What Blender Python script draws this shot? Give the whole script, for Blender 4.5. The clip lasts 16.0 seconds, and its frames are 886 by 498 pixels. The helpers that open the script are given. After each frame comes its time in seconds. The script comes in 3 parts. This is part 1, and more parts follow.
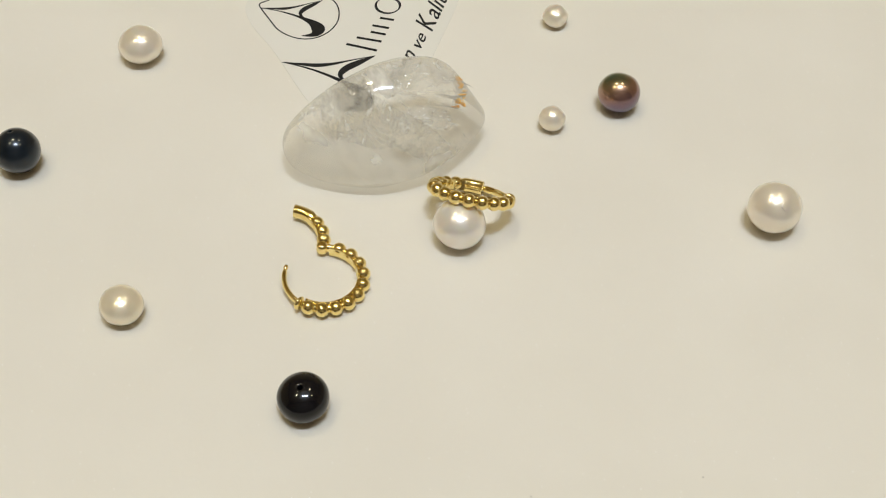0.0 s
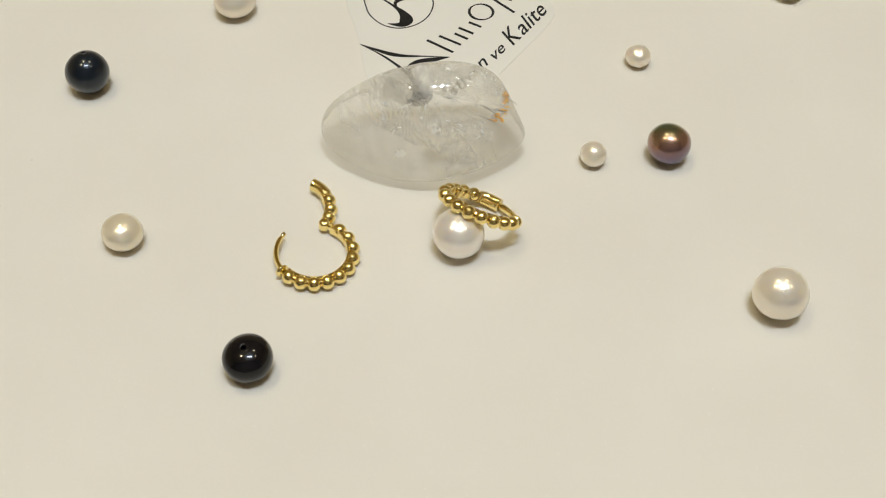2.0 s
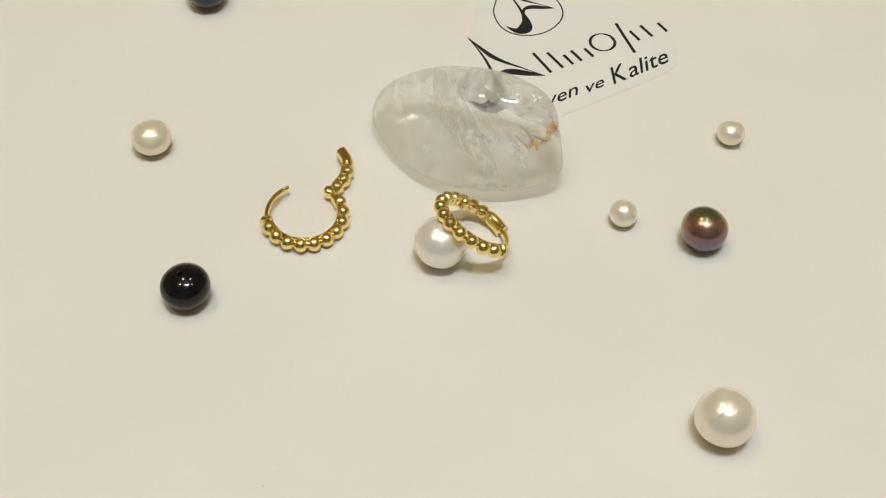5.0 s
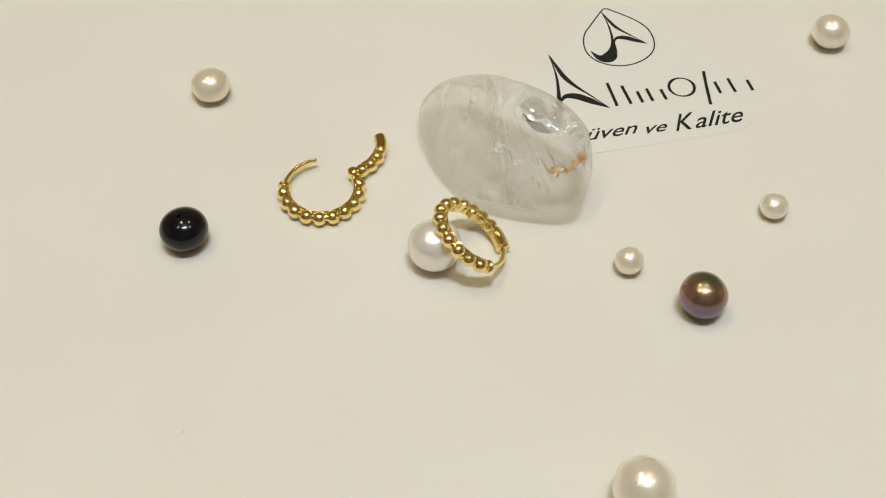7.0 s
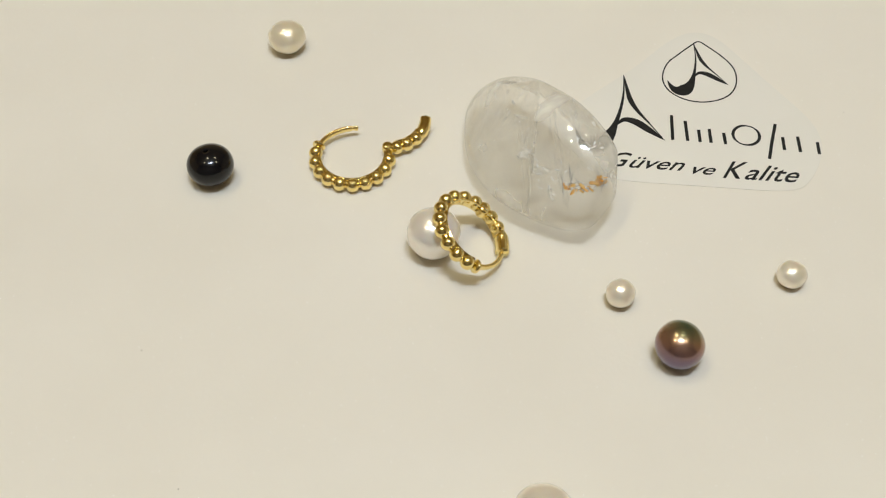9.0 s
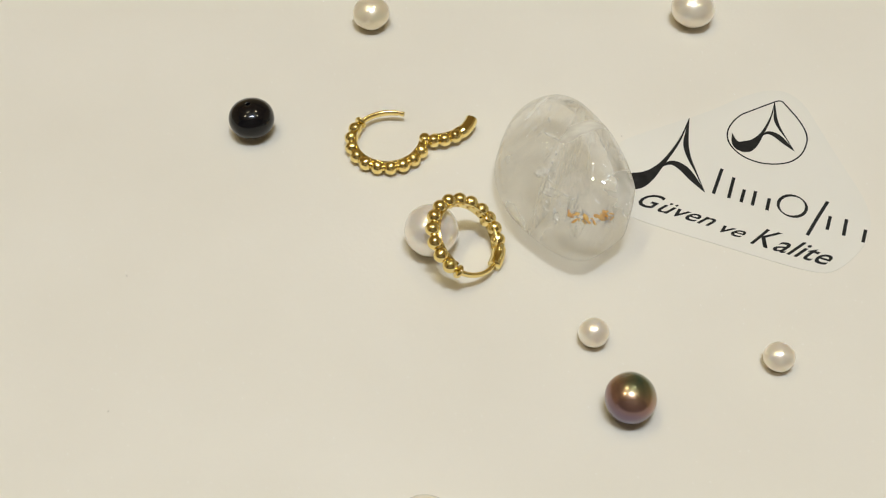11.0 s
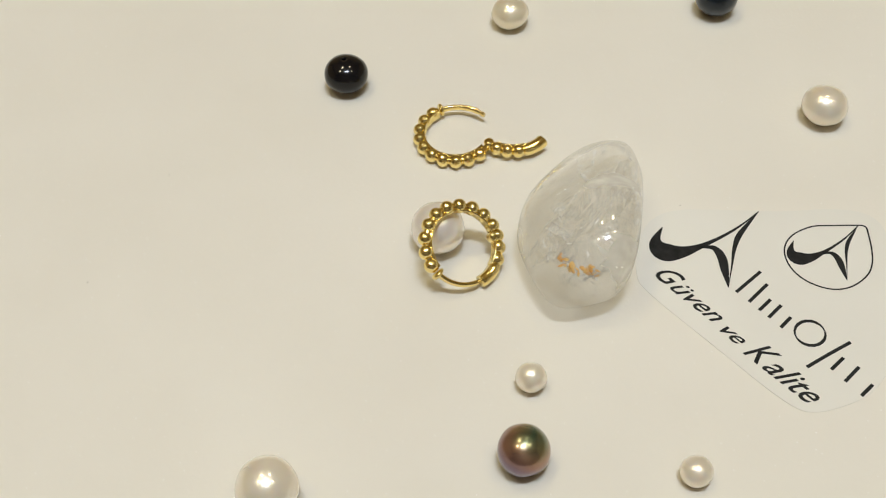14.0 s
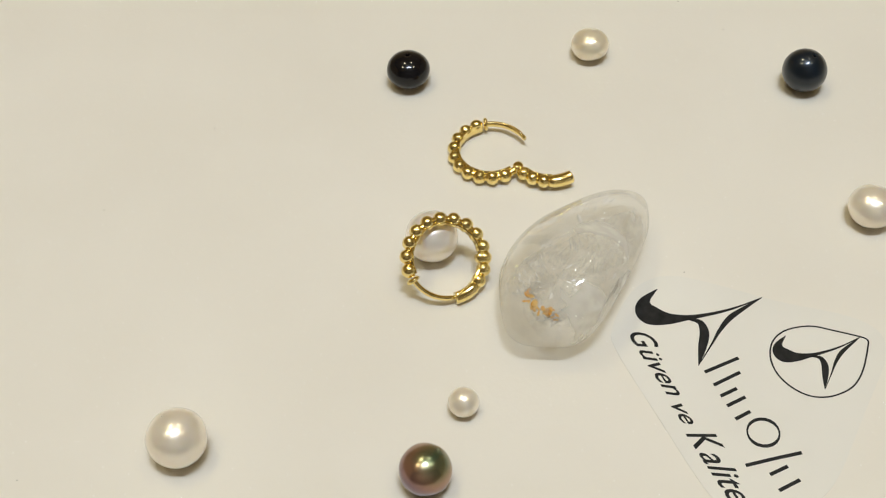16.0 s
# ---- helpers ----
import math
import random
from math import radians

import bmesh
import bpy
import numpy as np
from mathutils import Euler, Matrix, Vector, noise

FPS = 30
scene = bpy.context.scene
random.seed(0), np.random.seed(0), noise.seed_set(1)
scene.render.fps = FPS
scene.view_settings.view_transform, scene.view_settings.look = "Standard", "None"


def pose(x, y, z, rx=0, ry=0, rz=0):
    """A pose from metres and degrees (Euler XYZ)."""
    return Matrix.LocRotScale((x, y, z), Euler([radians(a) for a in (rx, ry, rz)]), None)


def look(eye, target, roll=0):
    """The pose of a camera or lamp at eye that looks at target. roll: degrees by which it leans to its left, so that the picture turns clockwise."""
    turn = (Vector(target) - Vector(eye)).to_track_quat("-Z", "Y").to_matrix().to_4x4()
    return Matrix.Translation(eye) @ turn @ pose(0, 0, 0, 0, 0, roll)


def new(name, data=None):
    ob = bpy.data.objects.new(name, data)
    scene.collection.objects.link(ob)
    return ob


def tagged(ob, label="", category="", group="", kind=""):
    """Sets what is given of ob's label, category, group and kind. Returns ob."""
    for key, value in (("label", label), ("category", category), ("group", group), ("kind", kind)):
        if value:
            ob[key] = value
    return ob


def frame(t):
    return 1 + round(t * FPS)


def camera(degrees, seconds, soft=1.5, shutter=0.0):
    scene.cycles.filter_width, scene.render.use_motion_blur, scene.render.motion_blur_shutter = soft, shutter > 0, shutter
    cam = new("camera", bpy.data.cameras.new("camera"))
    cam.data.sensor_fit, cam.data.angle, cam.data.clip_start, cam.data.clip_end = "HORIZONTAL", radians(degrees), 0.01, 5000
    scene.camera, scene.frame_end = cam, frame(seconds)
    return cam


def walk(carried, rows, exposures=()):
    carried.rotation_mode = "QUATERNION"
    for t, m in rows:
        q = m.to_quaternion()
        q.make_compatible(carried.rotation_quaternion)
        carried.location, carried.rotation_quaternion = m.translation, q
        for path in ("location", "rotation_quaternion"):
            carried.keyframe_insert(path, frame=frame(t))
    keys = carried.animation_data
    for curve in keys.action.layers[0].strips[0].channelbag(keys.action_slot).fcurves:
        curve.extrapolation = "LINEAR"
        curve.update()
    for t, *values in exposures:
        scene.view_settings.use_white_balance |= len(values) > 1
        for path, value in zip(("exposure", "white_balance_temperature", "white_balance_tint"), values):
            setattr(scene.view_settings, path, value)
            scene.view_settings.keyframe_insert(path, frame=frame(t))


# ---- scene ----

# ---------------------------------------------------------------- camera
# A phone held almost still above a slowly turning display plate; places in millimetres, turned to metres below.
MM = 0.001
cam = camera(36.91, 16.0, soft=1.15)
PATH = [
    (0.0, -2.39, -118.70, 143.47, 39.17, -0.76, -0.27),
    (0.5, -2.67, -119.12, 143.54, 39.56, -1.00, -0.27),
    (1.0, -2.73, -119.34, 143.41, 39.68, -0.92, -0.31),
    (1.5, -2.98, -119.41, 143.55, 39.55, -0.79, -0.36),
    (2.0, -3.00, -119.60, 143.93, 39.53, -0.84, -0.46),
    (2.5, -2.62, -119.80, 143.72, 39.45, -0.81, -0.68),
    (3.0, -2.05, -119.47, 143.28, 39.39, -0.60, -0.92),
    (3.5, -1.38, -118.98, 143.38, 39.42, -0.64, -1.18),
    (4.0, -1.54, -117.46, 142.38, 39.37, -0.39, -1.30),
    (6.5, -2.40, -115.67, 140.66, 39.61, -0.17, -1.91),
    (7.0, -1.32, -116.13, 140.58, 39.58, 0.01, -1.76),
    (7.5, -1.36, -116.05, 140.30, 39.51, -0.02, -1.66),
    (8.0, -2.07, -116.70, 140.57, 39.50, 0.03, -1.85),
    (8.5, -2.47, -117.59, 140.68, 39.50, 0.03, -2.18),
    (9.0, -3.29, -117.68, 140.50, 39.42, 0.02, -2.46),
    (11.5, -3.62, -117.96, 139.30, 39.59, 0.54, -2.89),
    (12.0, -4.06, -117.84, 139.59, 39.47, 0.64, -2.97),
    (12.5, -4.31, -118.13, 140.17, 39.50, 0.73, -3.06),
    (13.0, -4.58, -118.38, 140.26, 39.53, 0.80, -3.15),
    (13.5, -4.98, -118.53, 140.38, 39.50, 0.99, -3.20),
    (14.0, -5.35, -118.75, 140.54, 39.53, 0.97, -3.45),
    (14.5, -5.68, -118.78, 141.04, 39.58, 0.93, -3.55),
    (15.0, -5.57, -118.40, 140.95, 39.48, 1.00, -3.62),
    (15.5, -5.42, -118.25, 141.43, 39.47, 1.00, -3.62),
    (16.0, -5.27, -118.57, 142.00, 39.66, 0.99, -3.59),
]
walk(cam, [(t, pose(x * MM, y * MM, z * MM, rx, ry, rz)) for t, x, y, z, rx, ry, rz in PATH], exposures=[(0.0, -0.09), (16.0, -0.09)])
TURN = -8.8671  # degrees per second, clockwise seen from above

# ---------------------------------------------------------------- light
world = bpy.data.worlds.new("room_air")
scene.world = world
world.use_nodes = True
world.node_tree.nodes["Background"].inputs[0].default_value = (1.0, 0.97, 0.9, 1)
world.node_tree.nodes["Background"].inputs[1].default_value = 0.05


def lamp(name, x, y, z, size, watts, color):
    data = bpy.data.lights.new(name, "AREA")
    data.shape, data.size, data.energy, data.color = "DISK", size, watts, color
    ob = new(name, data)
    ob.matrix_world = look((x, y, z), (x, y, 0))
    return ob


CEILING = 1.75
WARM = (1.0, 0.91, 0.61)
COOL = (0.89, 1.0, 1.17)
LAMPS = [(-0.11, -0.25, 0.13, 3.8, COOL), (0.06, -0.23, 0.15, 6.2, COOL), (0.22, -0.24, 0.15, 6.2, COOL), (-0.72, -0.10, 0.13, 4.2, WARM), (-0.40, 0.46, 0.13, 4.2, WARM),
         (0.46, 0.50, 0.13, 2.4, WARM), (0.76, -0.15, 0.13, 2.2, WARM)]
for lx, ly, ls, lw, lc in LAMPS:
    lamp("downlight_glow", lx, ly, CEILING - 0.012, ls, lw, lc)


# ---------------------------------------------------------------- materials
def material(name, color=(0.8, 0.8, 0.8), rough=0.5, metal=0.0, **more):
    m = bpy.data.materials.new(name)
    m.use_nodes = True
    b = m.node_tree.nodes["Principled BSDF"]
    b.inputs["Base Color"].default_value = (*color, 1)
    b.inputs["Roughness"].default_value = rough
    b.inputs["Metallic"].default_value = metal
    for key, value in more.items():
        b.inputs[key.replace("_", " ")].default_value = value
    return m


def node(m, kind, **values):
    n = m.node_tree.nodes.new(kind)
    for key, value in values.items():
        n.inputs[key.replace("_", " ")].default_value = value
    return n


def wire(m, a, out, b, into):
    m.node_tree.links.new(a.outputs[out], b.inputs[into])


def principled(m):
    return m.node_tree.nodes["Principled BSDF"]


def ramp(m, stops):
    r = m.node_tree.nodes.new("ShaderNodeValToRGB")
    while len(r.color_ramp.elements) < len(stops):
        r.color_ramp.elements.new(0.5)
    for e, (at, color) in zip(r.color_ramp.elements, stops):
        e.position, e.color = at, (*color, 1)
    return r


def noise_color(m, scale, stops, detail=4.0, into="Base Color"):
    c = node(m, "ShaderNodeTexCoord")
    n = node(m, "ShaderNodeTexNoise", Scale=scale, Detail=detail)
    r = ramp(m, stops)
    wire(m, c, "Object", n, "Vector")
    wire(m, n, "Fac", r, "Fac")
    wire(m, r, "Color", principled(m), into)
    return n


def bump(m, scale, strength, distance, detail=3.0):
    c = node(m, "ShaderNodeTexCoord")
    n = node(m, "ShaderNodeTexNoise", Scale=scale, Detail=detail)
    b = node(m, "ShaderNodeBump", Strength=strength, Distance=distance)
    wire(m, c, "Object", n, "Vector")
    wire(m, n, "Fac", b, "Height")
    wire(m, b, "Normal", principled(m), "Normal")
    return b


def plate_material():
    m = material("cream_laminate", (0.76, 0.74, 0.66), 0.38, 0.0, Specular_IOR_Level=0.35)
    c = node(m, "ShaderNodeTexCoord")
    tone = node(m, "ShaderNodeTexNoise", Scale=38.0, Detail=4.0)
    base = ramp(m, [(0.25, (0.765, 0.718, 0.620)), (0.75, (0.80, 0.757, 0.664))])
    wire(m, c, "Object", tone, "Vector")
    wire(m, tone, "Fac", base, "Fac")

    def dots(scale, radius, share, color, before):
        """Sparse tiny dots: a share of the cells carries one."""
        v = node(m, "ShaderNodeTexVoronoi", Scale=scale)
        v.voronoi_dimensions = "2D"
        near = m.node_tree.nodes.new("ShaderNodeMath")
        near.operation = "LESS_THAN"
        near.inputs[1].default_value = radius * scale
        pick = node(m, "ShaderNodeSeparateColor")
        some = m.node_tree.nodes.new("ShaderNodeMath")
        some.operation = "LESS_THAN"
        some.inputs[1].default_value = share
        both = m.node_tree.nodes.new("ShaderNodeMath")
        both.operation = "MULTIPLY"
        mix = m.node_tree.nodes.new("ShaderNodeMix")
        mix.data_type = "RGBA"
        mix.inputs[7].default_value = (*color, 1)
        wire(m, c, "Object", v, "Vector")
        wire(m, v, "Distance", near, 0)
        wire(m, v, "Color", pick, "Color")
        wire(m, pick, "Red", some, 0)
        wire(m, near, 0, both, 0)
        wire(m, some, 0, both, 1)
        wire(m, both, 0, mix, 0)
        m.node_tree.links.new(before, mix.inputs[6])
        return mix.outputs[2]

    # White dots paint in the glints of glitter; the darker ones are specks.
    color = dots(420.0, 0.00006, 0.30, (0.97, 0.96, 0.93), base.outputs["Color"])
    color = dots(95.0, 0.00010, 0.06, (0.42, 0.38, 0.31), color)
    m.node_tree.links.new(color, principled(m).inputs["Base Color"])
    smudge = node(m, "ShaderNodeTexNoise", Scale=25.0, Detail=5.0)
    gloss = ramp(m, [(0.3, (0.30,) * 3), (0.7, (0.46,) * 3)])
    wire(m, c, "Object", smudge, "Vector")
    wire(m, smudge, "Fac", gloss, "Fac")
    wire(m, gloss, "Color", principled(m), "Roughness")
    bump(m, 1500.0, 0.10, 0.0002)
    return m


def pearl_material(name, dark, light):
    m = material(name, light, 0.28, 0.40, Coat_Weight=0.9, Coat_Roughness=0.10, Coat_IOR=1.8, Specular_IOR_Level=0.6, Subsurface_Weight=0.35, Subsurface_Scale=0.0012)
    noise_color(m, 230.0, [(0.3, dark), (0.7, light)])
    principled(m).inputs["Subsurface Radius"].default_value = (1.0, 0.85, 0.6)
    bump(m, 420.0, 0.025, 0.0002)
    return m


PLATE = plate_material()
PEARL = pearl_material("white_nacre", (0.91, 0.815, 0.66), (0.955, 0.865, 0.735))
PEARL_CREAM = pearl_material("cream_nacre", (0.89, 0.79, 0.59), (0.93, 0.84, 0.66))
PEARL_BRIGHT = pearl_material("rosy_white_nacre", (0.93, 0.85, 0.75), (0.965, 0.90, 0.82))
BLACK = material("black_nacre", (0.004, 0.004, 0.005), 0.22, 0.0, Coat_Weight=0.6, Coat_Roughness=0.08, Specular_IOR_Level=0.10)
bump(BLACK, 330.0, 0.03, 0.0003)
noise_color(BLACK, 300.0, [(0.3, (0.003, 0.003, 0.004)), (0.7, (0.006, 0.006, 0.008))])
BLUE_BLACK = material("blue_black_nacre", (0.008, 0.012, 0.02), 0.30, 0.3, Coat_Weight=0.7, Coat_Roughness=0.15, Specular_IOR_Level=0.25)
bump(BLUE_BLACK, 330.0, 0.05, 0.0003)
noise_color(BLUE_BLACK, 300.0, [(0.3, (0.004, 0.009, 0.015)), (0.7, (0.010, 0.019, 0.032))])


def peacock_material():
    """Dark nacre whose colours run in zones round a leaning axis: green cap, bronze waist, violet belly."""
    m = material("peacock_nacre", (0.1, 0.06, 0.06), 0.25, 0.80, Coat_Weight=0.6, Coat_Roughness=0.10)
    c = node(m, "ShaderNodeTexCoord")
    along = m.node_tree.nodes.new("ShaderNodeVectorMath")
    along.operation = "DOT_PRODUCT"
    along.inputs[1].default_value = (-0.32, 0.30, 0.90)
    n = node(m, "ShaderNodeTexNoise", Scale=260.0, Detail=3.0, Distortion=0.6)
    calm = m.node_tree.nodes.new("ShaderNodeMath")
    calm.operation = "MULTIPLY_ADD"
    calm.inputs[1].default_value, calm.inputs[2].default_value = 0.34, 0.33
    a = m.node_tree.nodes.new("ShaderNodeMath")
    a.operation = "MULTIPLY_ADD"
    a.inputs[1].default_value = 150.0
    wire(m, c, "Object", along, 0)
    wire(m, c, "Object", n, "Vector")
    wire(m, n, "Fac", calm, 0)
    wire(m, along, "Value", a, 0)
    wire(m, calm, 0, a, 2)
    r = ramp(m, [(0.15, (0.10, 0.08, 0.16)), (0.42, (0.20, 0.13, 0.17)), (0.60, (0.34, 0.19, 0.15)), (0.74, (0.40, 0.25, 0.16)), (0.87, (0.24, 0.22, 0.12)), (0.96, (0.10, 0.17, 0.11))])
    wire(m, a, "Value", r, "Fac")
    wire(m, r, "Color", principled(m), "Base Color")
    bump(m, 380.0, 0.05, 0.0003)
    return m


PEACOCK = peacock_material()
GOLD = material("polished_gold", (0.96, 0.78, 0.34), 0.13, 1.0)
noise_color(GOLD, 500.0, [(0.3, (0.95, 0.75, 0.29)), (0.7, (0.98, 0.82, 0.38))])
bump(GOLD, 900.0, 0.22, 0.0002)
INK = material("black_ink", (0.012, 0.012, 0.012), 0.5, 0.0, Specular_IOR_Level=0.2)
noise_color(INK, 900.0, [(0.3, (0.008, 0.008, 0.008)), (0.7, (0.02, 0.02, 0.02))])
# Shade in the engraved hallmark put into the colour; the black speck shares it.
HALLMARK = material("engraved_shadow", (0.10, 0.05, 0.015), 0.5, 0.6)
# Unseen walls and ceiling, tinted tan so their bounce warms the shadows.
WALL = material("tan_fill_wall", (0.78, 0.64, 0.40), 0.8)
noise_color(WALL, 6.0, [(0.3, (0.75, 0.61, 0.37)), (0.7, (0.81, 0.67, 0.43))])
# Unseen dark wall, added to put a dark reflection in pearls and gold.
REFLECTION_WALL = material("dark_reflection_wall", (0.12, 0.10, 0.08), 0.7)
noise_color(REFLECTION_WALL, 5.0, [(0.3, (0.20, 0.165, 0.125)), (0.7, (0.25, 0.21, 0.16))])
# Unseen floor and counter, kept pale to throw light up at the ceiling.
FLOOR = material("beige_floor", (0.5, 0.45, 0.36), 0.6)
WOOD = material("cream_counter", (0.66, 0.60, 0.48), 0.5)
RING_GLOW = material("lit_diffuser", (0.9, 0.9, 0.88), 0.5, 0.0, Emission_Strength=2.0)
principled(RING_GLOW).inputs["Emission Color"].default_value = (0.93, 1.0, 1.0, 1)
FITTING = material("white_fitting", (0.8, 0.8, 0.8), 0.4)
IRON = material("rust_inclusion", (0.85, 0.45, 0.06), 0.6)
noise_color(IRON, 900.0, [(0.3, (0.72, 0.30, 0.02)), (0.7, (0.90, 0.58, 0.12))])
# White of the crackle flakes, which also paints in glints of light.
SPARKLE = material("crackle_and_glint_white", (0.95, 0.95, 0.94), 0.25, 0.0, Specular_IOR_Level=0.8)
noise_color(SPARKLE, 800.0, [(0.3, (0.93, 0.93, 0.91)), (0.7, (0.98, 0.98, 0.97))])
NEEDLE = material("grey_needle", (0.40, 0.38, 0.34), 0.4)


def film_material():
    m = material("white_film", (0.785, 0.755, 0.675), 0.22, 0.0, Specular_IOR_Level=0.4)
    noise_color(m, 60.0, [(0.3, (0.775, 0.745, 0.665)), (0.7, (0.80, 0.77, 0.69))])
    bump(m, 120.0, 0.05, 0.0006)
    return m


FILM = film_material()


def quartz_material(name, clearness, milkiness):
    """Clear stone: bends part of the light, lets the rest through, milky in streaks towards its rusty end, with a full
    polish. The milk also paints in light caught inside.
    """
    m = material(name, (1.0, 0.998, 0.992), 0.04, 0.0, IOR=1.5, Transmission_Weight=1.0)
    c = node(m, "ShaderNodeTexCoord")
    stretch = node(m, "ShaderNodeMapping")
    stretch.inputs["Scale"].default_value = (1.0, 0.55, 0.8)
    stretch.inputs["Rotation"].default_value = (0.2, 0.1, 0.6)
    n = node(m, "ShaderNodeTexNoise", Scale=110.0, Detail=4.0, Roughness=0.55, Distortion=0.4)
    r = ramp(m, [(0.30, (0.12,) * 3), (0.46, (0.20,) * 3), (0.56, (0.34,) * 3), (0.68, (0.66,) * 3)])
    ends = m.node_tree.nodes.new("ShaderNodeVectorMath")
    ends.operation = "DOT_PRODUCT"
    ends.inputs[1].default_value = (0.64, 0.77, 0.0)
    zone = node(m, "ShaderNodeMapRange")
    for key, value in (("From Min", 0.0018), ("From Max", 0.0010), ("To Min", 0.72 * milkiness), ("To Max", milkiness)):
        zone.inputs[key].default_value = value
    fac = m.node_tree.nodes.new("ShaderNodeMath")
    fac.operation = "MULTIPLY"
    wire(m, c, "Object", stretch, "Vector")
    wire(m, stretch, "Vector", n, "Vector")
    wire(m, n, "Fac", r, "Fac")
    wire(m, c, "Object", ends, 0)
    wire(m, ends, "Value", zone, "Value")
    wire(m, r, "Color", fac, 0)
    wire(m, zone, "Result", fac, 1)
    # White haze: real milkiness, plus inner brightness put into the surface colour.
    milk = node(m, "ShaderNodeBsdfDiffuse", Color=(0.985, 0.97, 0.93, 1))
    glow = node(m, "ShaderNodeBsdfTranslucent", Color=(0.99, 0.975, 0.935, 1))
    cloud = node(m, "ShaderNodeMixShader", Fac=0.40)
    clear = node(m, "ShaderNodeBsdfTransparent", Color=(1.0, 0.998, 0.985, 1))
    gloss = node(m, "ShaderNodeBsdfGlossy", Roughness=0.03)
    facing = node(m, "ShaderNodeLayerWeight", Blend=0.5)
    steep = ramp(m, [(0.0, (0.05,) * 3), (0.50, (0.07,) * 3), (0.80, (0.26,) * 3), (1.0, (0.75,) * 3)])
    both = node(m, "ShaderNodeMixShader", Fac=clearness)
    soft = node(m, "ShaderNodeMixShader")
    polish = node(m, "ShaderNodeMixShader")
    wire(m, milk, 0, cloud, 1)
    wire(m, glow, 0, cloud, 2)
    wire(m, principled(m), 0, both, 1)
    wire(m, clear, 0, both, 2)
    wire(m, fac, 0, soft, "Fac")
    wire(m, both, 0, soft, 1)
    wire(m, cloud, 0, soft, 2)
    wire(m, facing, "Facing", steep, "Fac")
    wire(m, steep, "Color", polish, "Fac")
    wire(m, soft, 0, polish, 1)
    wire(m, gloss, 0, polish, 2)
    wire(m, polish, 0, m.node_tree.nodes["Material Output"], 0)
    bump(m, 170.0, 0.10, 0.0007)
    return m


QUARTZ = quartz_material("clear_quartz", 0.67, 1.0)
QUARTZ_BASE = quartz_material("clear_quartz_underside", 0.98, 0.05)


def veil_material(name, stops, scale, stretch):
    """A sheet of tiny bubbles inside the stone: milky in streaks, clear between them."""
    m = material(name, (0.97, 0.96, 0.93), 0.4)
    t = node(m, "ShaderNodeBsdfTransparent")
    through_light = node(m, "ShaderNodeBsdfTranslucent", Color=(0.97, 0.96, 0.92, 1))
    milk = node(m, "ShaderNodeMixShader", Fac=0.5)
    mix = node(m, "ShaderNodeMixShader")
    c = node(m, "ShaderNodeTexCoord")
    shape = node(m, "ShaderNodeMapping")
    shape.inputs["Scale"].default_value = stretch
    n = node(m, "ShaderNodeTexNoise", Scale=scale, Detail=8.0, Roughness=0.7, Distortion=0.5)
    r = ramp(m, stops)
    wire(m, c, "Object", shape, "Vector")
    wire(m, shape, "Vector", n, "Vector")
    wire(m, n, "Fac", r, "Fac")
    wire(m, r, "Color", mix, "Fac")
    wire(m, principled(m), 0, milk, 1)
    wire(m, through_light, 0, milk, 2)
    wire(m, t, 0, mix, 1)
    wire(m, milk, 0, mix, 2)
    wire(m, mix, 0, m.node_tree.nodes["Material Output"], 0)
    return m


VEIL = veil_material("milky_veil", [(0.40, (0.0,) * 3), (0.60, (0.60,) * 3)], 260.0, (1.0, 1.0, 0.6))
FRACTURE = veil_material("fracture_film", [(0.42, (0.10,) * 3), (0.60, (0.85,) * 3)], 700.0, (1.0, 1.0, 1.0))
HAZE = veil_material("thin_haze", [(0.42, (0.0,) * 3), (0.64, (0.35,) * 3)], 330.0, (1.0, 0.5, 0.8))


# ---------------------------------------------------------------- building helpers
def mesh_from(bm, name, mat, smooth=True):
    bmesh.ops.recalc_face_normals(bm, faces=bm.faces)
    me = bpy.data.meshes.new(name)
    bm.to_mesh(me)
    bm.free()
    me.materials.append(mat)
    if smooth:
        me.shade_smooth()
    return me


def part(name, bm, mat, parent=None, label="", smooth=True, category="", kind=""):
    ob = new(name, bm if isinstance(bm, bpy.types.Mesh) else mesh_from(bm, name, mat, smooth))
    ob.parent = parent
    return tagged(ob, label, category, "", kind)


def box(x0, y0, z0, x1, y1, z1, bevel=0.0):
    bm = bmesh.new()
    bmesh.ops.create_cube(bm, size=1)
    for v in bm.verts:
        v.co = ((x0 + x1) / 2 + v.co.x * (x1 - x0), (y0 + y1) / 2 + v.co.y * (y1 - y0), (z0 + z1) / 2 + v.co.z * (z1 - z0))
    if bevel:
        bmesh.ops.bevel(bm, geom=bm.edges[:], offset=bevel, segments=2, affect="EDGES", profile=0.5)
    return bm


def grid_faces(bm, rings, closed_ring=True, closed_path=False):
    n = len(rings[0])
    for i in range(len(rings) - (0 if closed_path else 1)):
        a, b = rings[i], rings[(i + 1) % len(rings)]
        for j in range(n if closed_ring else n - 1):
            bm.faces.new((a[j], a[(j + 1) % n], b[(j + 1) % n], b[j]))


